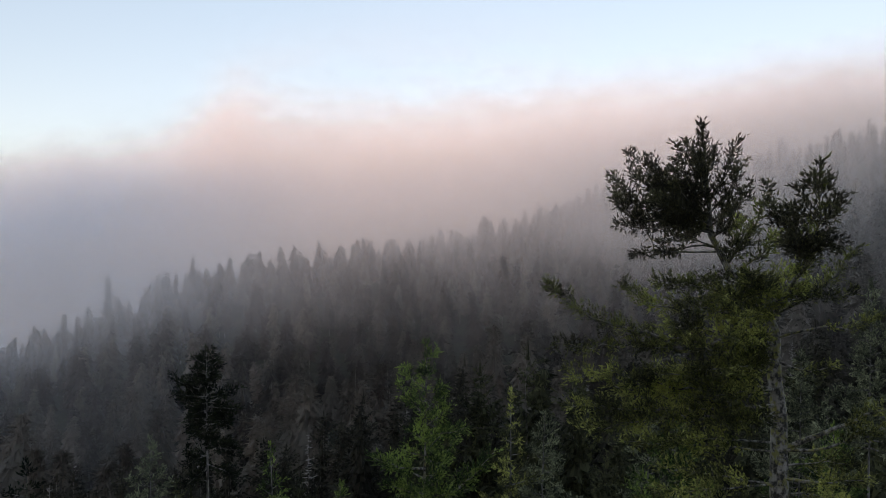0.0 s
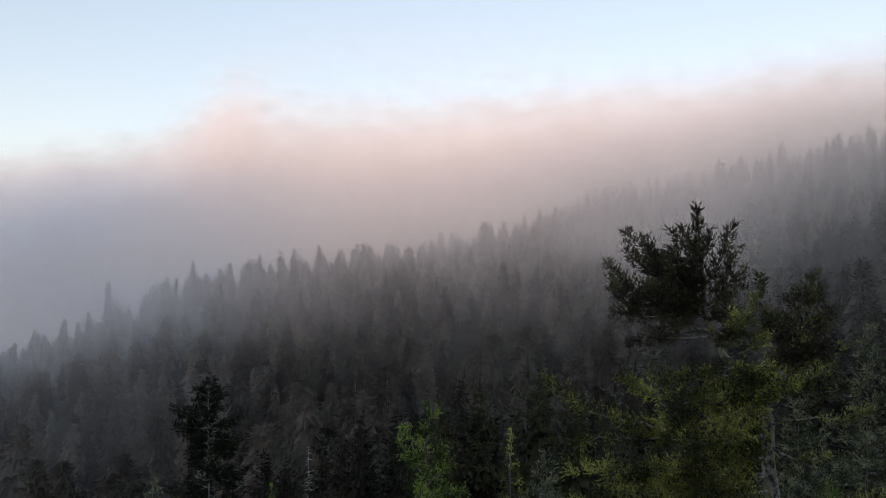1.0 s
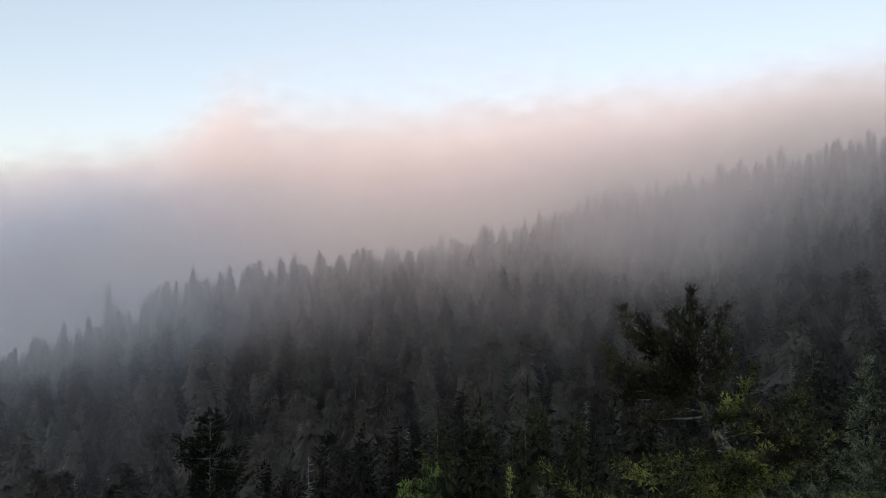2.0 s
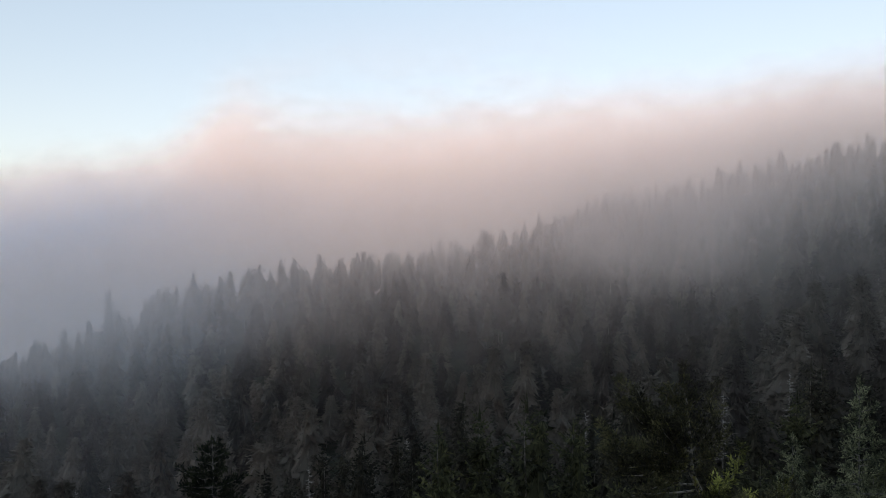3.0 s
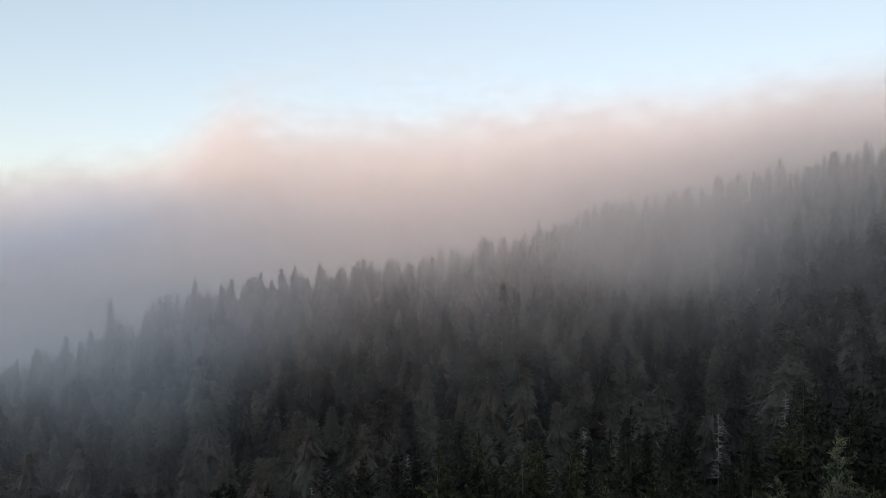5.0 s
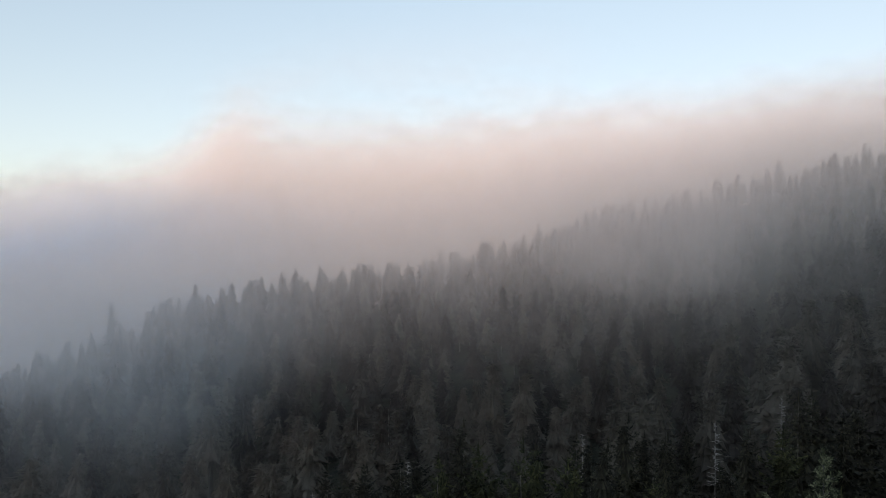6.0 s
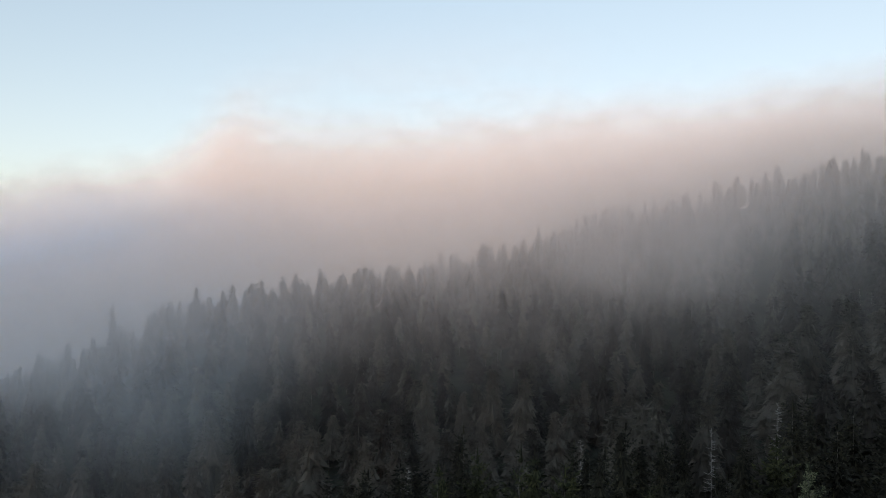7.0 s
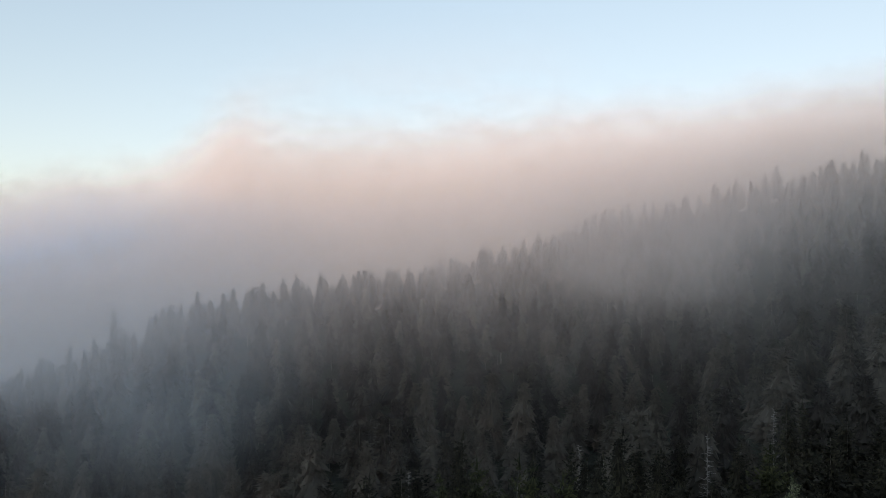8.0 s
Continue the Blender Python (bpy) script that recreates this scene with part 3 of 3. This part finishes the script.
# hanging twigs under the fan
bough((7.3, 18.2, 25.6), (6.72, 18.0, 25.69), (6.02, 17.9, 25.49), (5.37, 17.8, 25.4), thick=0.035, sec=0.24, bare=0.45)
bough((7.3, 18.2, 25.6), (6.28, 17.6, 25.88), (5.46, 17.3, 25.76), thick=0.03, sec=0.28, bare=0.35)
bough((7.36, 18.1, 25.5), (6.39, 17.9, 25.46), (5.51, 17.7, 25.58), (4.84, 17.5, 25.37), thick=0.035, sec=0.26, bare=0.6)
bough((7.21, 18.2, 25.87), (7.29, 17.4, 26.17), (7.41, 17.0, 26.37), thick=0.03, sec=0.34)
bough((7.51, 18.0, 25.16), (7.73, 17.4, 25.81), (7.9, 17.0, 26.37), (7.95, 16.8, 27.2), thick=0.04, sec=0.38, bare=0.3)
bough((7.51, 18.0, 25.16), (7.41, 17.0, 25.74), (7.34, 16.6, 26.23), thick=0.03, sec=0.46)
bough((7.61, 17.8, 24.92), (7.88, 16.8, 25.46), (7.94, 16.3, 26.02), thick=0.03, sec=0.38, bare=0.3)
# second leader
bough((8.45, 17.4, 23.86), (8.17, 15.8, 24.84), (7.72, 14.2, 25.78), (7.57, 13.8, 26.25), (7.47, 13.5, 27.38), thick=0.06, sec=0.26, bare=0.35, rise=0.4)
bough((7.57, 13.8, 26.3), (7.33, 13.8, 26.53), (7.16, 13.8, 26.93), thick=0.02, sec=0.22, bare=0.4)
bough((7.57, 13.8, 26.19), (7.22, 13.6, 26.35), (6.93, 13.5, 26.49), thick=0.02, sec=0.24)
bough((7.57, 13.8, 26.3), (7.79, 13.7, 26.41), (7.91, 13.6, 26.75), thick=0.02, sec=0.26)
bough((7.57, 13.8, 26.22), (7.65, 13.5, 26.3), (7.77, 13.4, 26.42), thick=0.02, sec=0.24)
bough((7.51, 13.7, 26.7), (7.35, 13.6, 26.92), (7.25, 13.5, 27.11), thick=0.02, sec=0.26)
bough((7.54, 13.7, 26.7), (7.75, 13.8, 26.93), (7.9, 13.9, 27.15), thick=0.02, sec=0.24)
bough((7.96, 15.0, 25.4), (7.49, 14.8, 26.02), (7.09, 14.6, 26.38), (6.99, 14.6, 26.68), thick=0.03, sec=0.34)
bough((7.96, 15.0, 25.4), (7.41, 14.4, 26.14), (7.1, 14.2, 26.61), thick=0.03, sec=0.28)
bough((7.84, 14.6, 25.59), (7.98, 14.2, 25.84), (8.19, 14.0, 25.67), thick=0.03, sec=0.34)
bough((7.81, 14.6, 25.53), (7.1, 13.8, 25.62), (6.78, 13.5, 25.79), thick=0.03, sec=0.34)
# long boughs over the valley
bough((7.81, 14.6, 25.53), (7.56, 13.8, 25.79), (7.64, 13.6, 25.96), thick=0.03, sec=0.3)
bough((8.46, 17.3, 23.01), (5.72, 16.6, 23.38), (4.33, 16.3, 23.66), (3.35, 16.1, 24.02), (2.39, 16.0, 24.8), thick=0.07, sec=0.4, bare=0.32)
bough((8.13, 17.5, 24.31), (6.35, 17.0, 24.26), (5.23, 16.8, 24.21), (4.32, 16.6, 24.78), thick=0.05, sec=0.4, bare=0.4)
bough((8.13, 17.5, 24.31), (6.41, 16.6, 24.65), (5.62, 16.3, 24.74), (5.01, 16.1, 24.85), thick=0.04, sec=0.44, bare=0.3)
bough((7.83, 17.7, 24.63), (6.84, 17.0, 24.89), (6.13, 16.6, 24.78), thick=0.045, sec=0.36, bare=0.35)
bough((8.46, 17.3, 23.44), (7.1, 16.6, 23.96), (6.12, 16.2, 24.21), (5.38, 16.0, 24.03), thick=0.05, sec=0.46, bare=0.3)
bough((8.46, 17.3, 23.16), (6.87, 16.4, 23.57), (5.74, 15.9, 23.78), (5.15, 15.7, 23.94), thick=0.05, sec=0.5, bare=0.15)
bough((8.46, 17.3, 22.73), (6.44, 16.0, 23.24), (5.57, 15.6, 23.31), thick=0.05, sec=0.56, bare=0.12)
bough((8.46, 17.3, 22.44), (6.53, 15.9, 22.86), (5.56, 15.4, 22.89), thick=0.05, sec=0.56, bare=0.12)
bough((8.46, 17.3, 22.94), (4.97, 16.4, 23.17), (3.26, 16.0, 23.37), (2.57, 15.8, 23.4), thick=0.05, sec=0.4, bare=0.45)
bough((8.46, 17.3, 22.01), (5.65, 16.4, 22.15), (3.92, 16.0, 22.44), (2.89, 15.8, 22.85), thick=0.05, sec=0.55, bare=0.25)
bough((8.46, 17.3, 21.87), (5.78, 16.0, 22.31), (4.47, 15.6, 22.66), (3.78, 15.4, 22.89), thick=0.05, sec=0.55, bare=0.2)
bough((8.46, 17.3, 22.01), (5.84, 15.8, 22.62), (4.64, 15.3, 22.91), thick=0.05, sec=0.5, bare=0.2)
bough((8.43, 17.2, 21.6), (5.71, 15.8, 21.83), (4.0, 15.3, 22.03), (2.68, 15.0, 22.17), thick=0.05, sec=0.6, bare=0.25)
# boughs on the far side of the stem
bough((8.43, 17.2, 21.32), (5.89, 15.6, 21.75), (4.23, 15.2, 21.8), (2.93, 15.0, 21.61), thick=0.045, sec=0.6, bare=0.2)
bough((8.45, 17.4, 23.86), (9.02, 16.6, 24.58), (9.47, 16.2, 25.08), (9.69, 16.0, 25.62), thick=0.05, sec=0.36, bare=0.3)
bough((8.45, 17.4, 23.86), (8.64, 16.4, 24.39), (9.17, 15.9, 24.44), (9.63, 15.8, 24.71), thick=0.045, sec=0.34, bare=0.35)
bough((8.13, 17.5, 24.31), (8.33, 16.6, 24.92), (8.67, 16.2, 25.15), thick=0.04, sec=0.44)
bough((8.3, 17.4, 24.08), (8.16, 16.0, 24.56), (8.22, 15.6, 24.86), thick=0.04, sec=0.44)
bough((8.46, 17.3, 23.3), (9.02, 16.6, 23.68), (9.74, 16.2, 23.74), (10.28, 16.0, 24.03), thick=0.04, sec=0.3, bare=0.5)
bough((8.46, 17.3, 22.73), (8.88, 16.6, 22.58), (9.53, 16.3, 22.78), thick=0.04, sec=0.28, bare=0.45)
bough((8.55, 17.2, 20.46), (9.21, 16.7, 20.97), (9.8, 16.3, 21.46), (10.68, 16.0, 21.98), thick=0.085, sec=0.4, bare=0.55)
bough((8.55, 17.2, 20.46), (9.24, 16.5, 20.69), (10.01, 16.2, 21.19), (10.62, 16.1, 21.35), thick=0.05, sec=0.45, bare=0.55)
# boughs towards the viewer
bough((8.58, 17.2, 19.75), (9.09, 16.0, 20.06), (9.77, 15.6, 20.33), thick=0.05, sec=0.5, bare=0.4)
bough((7.79, 17.7, 24.66), (7.33, 16.2, 24.88), (7.12, 15.6, 25.11), thick=0.035, sec=0.46, bare=0.25)
bough((8.13, 17.5, 24.31), (7.44, 16.0, 24.56), (7.35, 15.4, 24.87), thick=0.035, sec=0.46, bare=0.25)
bough((8.13, 17.5, 24.31), (6.84, 16.0, 24.43), (6.39, 15.4, 24.62), thick=0.035, sec=0.46, bare=0.25)
bough((8.42, 17.4, 23.92), (7.15, 15.8, 24.06), (6.62, 15.2, 24.13), thick=0.035, sec=0.46, bare=0.25)
bough((8.46, 17.3, 23.3), (6.93, 15.6, 23.56), (6.29, 15.0, 23.66), thick=0.035, sec=0.5, bare=0.25)
bough((8.46, 17.3, 22.73), (6.71, 15.4, 22.96), (6.12, 14.9, 22.93), thick=0.035, sec=0.5, bare=0.25)
bough((8.48, 17.3, 22.01), (6.58, 15.4, 22.32), (5.75, 14.9, 22.38), thick=0.035, sec=0.5, bare=0.25)
bough((8.46, 17.2, 21.46), (6.71, 15.4, 21.68), (6.12, 14.9, 21.76), thick=0.035, sec=0.5, bare=0.25)
r = np.random.default_rng(77)
foot = Vector((9.0, 17.2, float(ground_z([9.0], [17.2])[0]) - 0.3))
stem_line = [tuple(foot), (9.0, 17.2, 0.0), (8.8, 17.2, 12.0)] + STEM
p, d, _ = frames_along(stem_line, 40)
p = p + r.normal(0, 0.03, p.shape)
zr = np.interp(p[:, 2], [foot.z, 12, 19, 23, 25.5, 28.6], [0.58, 0.37, 0.235, 0.16, 0.09, 0.015])
wood, leaf, high = [tube(p, zr, 12)], [], []
for stops, thick, sec, gap, bare, rise in OLD:
    w, l = limb(stops, thick, sec * 1.15, gap * (0.62 if stops[0][2] > 25.2 else 0.85), 0.066, 3, r, bare, rise)
    wood.append(np.concatenate(w))
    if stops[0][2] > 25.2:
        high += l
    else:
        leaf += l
for k in range(15):
    side = 1 if k % 3 == 0 else -1
    z = 16.4 + 4.6 * k / 15 + r.uniform(-0.2, 0.2)
    a = r.uniform(-0.5, 0.5) if side > 0 else r.uniform(2.7, 3.75)
    R = r.uniform(1.5, 3.0) if side > 0 else r.uniform(1.8, 4.4)
    c = np.array([np.interp(z, p[:, 2], p[:, j]) for j in range(3)])
    e = np.array([math.cos(a), math.sin(a), 0])
    w, l = limb([c, c + e * R * 0.5 + (0, 0, 0.1), c + e * R + (0, 0, r.uniform(-0.5, 0.3))], 0.03, 0.65, 0.07, 0.07, 3, r, 0.25)
    wood.append(np.concatenate(w))
    leaf += l
for k in range(16):
    z = r.uniform(4, 17.5)
    a = k * 2.399
    R = r.uniform(1.8, 3.4)
    c = np.array([np.interp(z, p[:, 2], p[:, j]) for j in range(3)])
    e = np.array([math.cos(a), math.sin(a), 0])
    w, l = limb([c, c + e * R * 0.5, c + e * R + (0, 0, -0.3)], 0.05, 0.8, 0.2, 0.16, 2, r, 0.25)
    wood.append(np.concatenate(w))
    leaf += l
for part_list in (wood, leaf, high):
    for k, arr in enumerate(part_list):
        part_list[k] = arr - np.array(foot)
old = tagged(new("old_spruce"), "old wind-bent spruce with a lichen-spotted mossy trunk and long boughs", "tree")
old.location = foot
part("trunk", tri_mesh("trunk", np.concatenate(wood[:1]), M_BARK), old, "pale bark blotched with yellow-green moss")
for arr in wood[1:]:
    part("branch", tri_mesh("branch", arr, M_BARK), old)
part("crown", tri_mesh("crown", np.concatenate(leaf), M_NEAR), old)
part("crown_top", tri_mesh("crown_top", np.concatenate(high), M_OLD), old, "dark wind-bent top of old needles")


# ---- fog ----
def fog(name, depth, spec, mat, label, tilt=0.0, bow=0.0, columns=40, rows=12):
    """A sheet of drifting fog: spec gives its lower and upper rim as (x, z_low, z_high)."""
    xs = np.linspace(spec[0][0], spec[-1][0], columns)
    kx = [s[0] for s in spec]
    lo = np.interp(xs, kx, [s[1] for s in spec])
    hi = np.interp(xs, kx, [s[2] for s in spec])
    ker = np.ones(3) / 3
    lo[1:-1], hi[1:-1] = np.convolve(lo, ker, "valid"), np.convolve(hi, ker, "valid")
    verts, uvs = [], []
    for j in range(rows):
        v = j / (rows - 1)
        for i, x in enumerate(xs):
            z = lo[i] + (hi[i] - lo[i]) * v
            wave = 0.007 * depth * math.sin(x * 9.0 / depth + j * 0.5)
            verts.append((x, depth + tilt * (z - lo[i]) + bow * x * x / depth + wave, z))
            uvs.append((i / (columns - 1), v))
    faces = [(j * columns + i, j * columns + i + 1, (j + 1) * columns + i + 1, (j + 1) * columns + i) for j in range(rows - 1) for i in range(columns - 1)]
    me = mesh_from(name, verts, faces, mat, True)
    layer = me.uv_layers.new(name="UVMap")
    for poly in me.polygons:
        for li in poly.loop_indices:
            layer.data[li].uv = uvs[me.loops[li].vertex_index]
    return tagged(new(name, me), label, "fog", kind="stuff")


CLOUD_CORE = fog_material("cloud_core", 1.3, (0.0, 0.01), (0.66, 0.95), (0, 0), 0.011, 0.15, 0.3, detail=2)
CLOUD_A = fog_material("cloud_body", 0.2, (0.0, 0.01), (0.70, 0.97), (0, 0), 0.013, 0.22, 0.3, detail=3)
CLOUD_B = fog_material("cloud_front", 0.17, (0.0, 0.35), (0.55, 1.0), (0, 0), 0.013, 0.4, 0.9, detail=2)
# tint of the left-hand fogs, with cool skylight put into the colour
SKYLIT_TINT = (0.84, 0.90, 0.94)
WISP = fog_material("valley_wisp", 0.075, (0.0, 0.55), (0.5, 1.0), (0.4, 0.6), 0.05, 0.3, 1.0, tint=SKYLIT_TINT)
SPILL = fog_material("spilling_fog", 0.09, (0.0, 0.5), (0.5, 1.0), (0.4, 0.5), 0.016, 0.3, 1.4)

TOP = [(-720, 165), (-590, 180), (-450, 196), (-395, 222), (-345, 318), (-290, 284), (-215, 256), (-60, 264), (120, 274), (230, 288), (420, 290), (590, 312), (760, 322)]
fog("cloud_bank", 1080, [(x * 1.2, -330, (z - 26) * 1.12 - 20) for x, z in TOP], CLOUD_CORE, "thick pale cloud bank resting on the ridge, pink-lit top", 0.3, 0.05, 70, 16)
for k in range(12):
    f = 1 + 0.012 * k
    rise = (18, 4, -14, 10, -4, 24, -20, 6, 14, -10, 0, -24)[k]
    fog("cloud_bank", 900 * f, [(x * f + 20 * math.sin(k * 2.1), -330, z * f + 20 + rise + 9 * math.sin(x * 0.012 + k * 1.9)) for x, z in TOP], CLOUD_A, "soft layer of the pale cloud bank on the ridge", 0.3, 0.05, 70, 12)
for k, depth in enumerate((828, 844, 860, 876)):
    f = depth / 900
    low = [(x * f + 45 * (k - 1), -250 + max(0, x + 300) * 0.45, z * f + 6 + 8 * k) for x, z in TOP]
    fog("cloud_bank", depth, low, CLOUD_B, "soft front of the cloud bank spilling over the ridge", 0.3, 0.05, 60, 12)
VEIL = fog_material("cloud_wisp", 0.11, (0.0, 0.45), (0.35, 1.0), (0.3, 0.3), 0.012, 0.5, 3.0)
fog("cloud_wisp", 940, [(-420, 190, 330), (-120, 200, 390), (60, 200, 400), (300, 230, 360)], VEIL, "faint wisps rising off the cloud bank", 0.2, 0.0, 30, 10)
# the blue of skylit shade is put into the tint of these sheets
BLUE_SHADE = fog_material("valley_cloud", 0.2, (0.0, 0.5), (0.45, 1.0), (0.0, 0.7), 0.008, 0.25, 0.6, detail=2, tint=(0.66, 0.84, 1.0))
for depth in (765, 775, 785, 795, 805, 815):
    fog("valley_cloud", depth, [(-0.8 * depth, -230, 175), (-0.5 * depth, -200, 165), (-0.1 * depth, -120, 130)], BLUE_SHADE, "cloud lying in the valley, blue skylit shade put into its colour", 0.3, 0.05, 40, 12)
# fog over the firs, thicker with depth
for k, depth in enumerate([190, 240] + list(range(290, 770, 30))):
    thick = 0.012 if k < 2 else 0.03 + 0.14 * ((k - 2) / 15) ** 1.1
    haze = fog_material("slope_fog", thick, (0.0, 0.36), (0.6, 1.0), (0, 0), 0.011 + 0.002 * (k % 4), 0.34, 1.2)
    xs = np.linspace(-0.72 * depth, 0.74 * depth, 9)
    spec = [(float(x), float(t) - 34 + 30 * min(max(-x / depth / 0.45, 0.0), 1.0), float(t) + 100) for x, t in zip(xs, tops(xs, np.full(9, float(depth))))]
    fog("slope_fog", depth, spec, haze, "thin fog drifting through the hillside firs", 0.35, 0.0, 40, 10)
for k, depth in enumerate((411, 415, 419, 423, 427, 431, 435)):
    fog("spilling_fog", depth, [(40, -8, 70), (100, -20, 78 + 4 * k), (165, -5, 84), (260, 30, 100)], SPILL, "tongue of fog spilling down the slope", 0.35, 0.0, 24, 10)
for k, depth in enumerate((56, 62, 69, 77, 86)):
    f = depth / 60
    fog("valley_wisp", depth, [(-50 * f, 26 - 14 * f, 35), (-27 * f, 26 - 13 * f, 35), (-6 * f, 26 - 1 * f, 35)], WISP, "wisp of fog drifting over the valley firs", 0.2, 0.0, 30, 10)
LOW = fog_material("valley_fog", 0.022, (0.0, 0.4), (0.55, 1.0), (0.0, 0.6), 0.02, 0.3, 1.0, tint=SKYLIT_TINT)
for k, depth in enumerate((185, 215, 250, 285)):
    fog("valley_fog", depth, [(-0.74 * depth, -95, 20), (-0.5 * depth, -80, 18), (-0.18 * depth, -45, 12)], LOW, "low bluish fog filling the valley bottom", 0.3, 0.0, 24, 10)
SLOPE = fog_material("hillside_haze", 0.013, (0.0, 0.3), (0.6, 1.0), (0.6, 0.0), 0.02, 0.3, 1.0)
for k, depth in enumerate((150, 190, 230, 270)):
    fog("hillside_haze", depth, [(0.30 * depth, -22, 50), (0.5 * depth, -12, 70), (0.78 * depth, -6, 85)], SLOPE, "thin haze hanging before the hillside firs", 0.3, 0.0, 24, 10)
RIDGE = fog_material("ridge_fog", 0.13, (0.0, 0.4), (0.55, 1.0), (0.0, 0.6), 0.014, 0.35, 1.2, tint=SKYLIT_TINT)
for k, depth in enumerate((442, 472, 502)):
    fog("ridge_fog", depth, [(-0.74 * depth, -110, 20), (-0.45 * depth, -95, 25), (-0.10 * depth, -50, 40)], RIDGE, "fog drifting off the ridge over the firs", 0.35, 0.0, 30, 10)
DRIFT = fog_material("drifting_fog", 0.12, (0.0, 0.4), (0.5, 1.0), (0.0, 0.6), 0.03, 0.3, 1.0, tint=SKYLIT_TINT)
for k, depth in enumerate((104, 114, 125, 137, 150)):
    fog("drifting_fog", depth, [(-1.3 * depth, 26 - 0.22 * depth, 46), (-0.7 * depth, 26 - 0.19 * depth, 48), (-0.45 * depth, 26 - 0.10 * depth, 54), (0.0, 26 - 0.02 * depth, 62)], DRIFT, "fog drifting high over the valley firs", 0.4, 0.0, 30, 10)
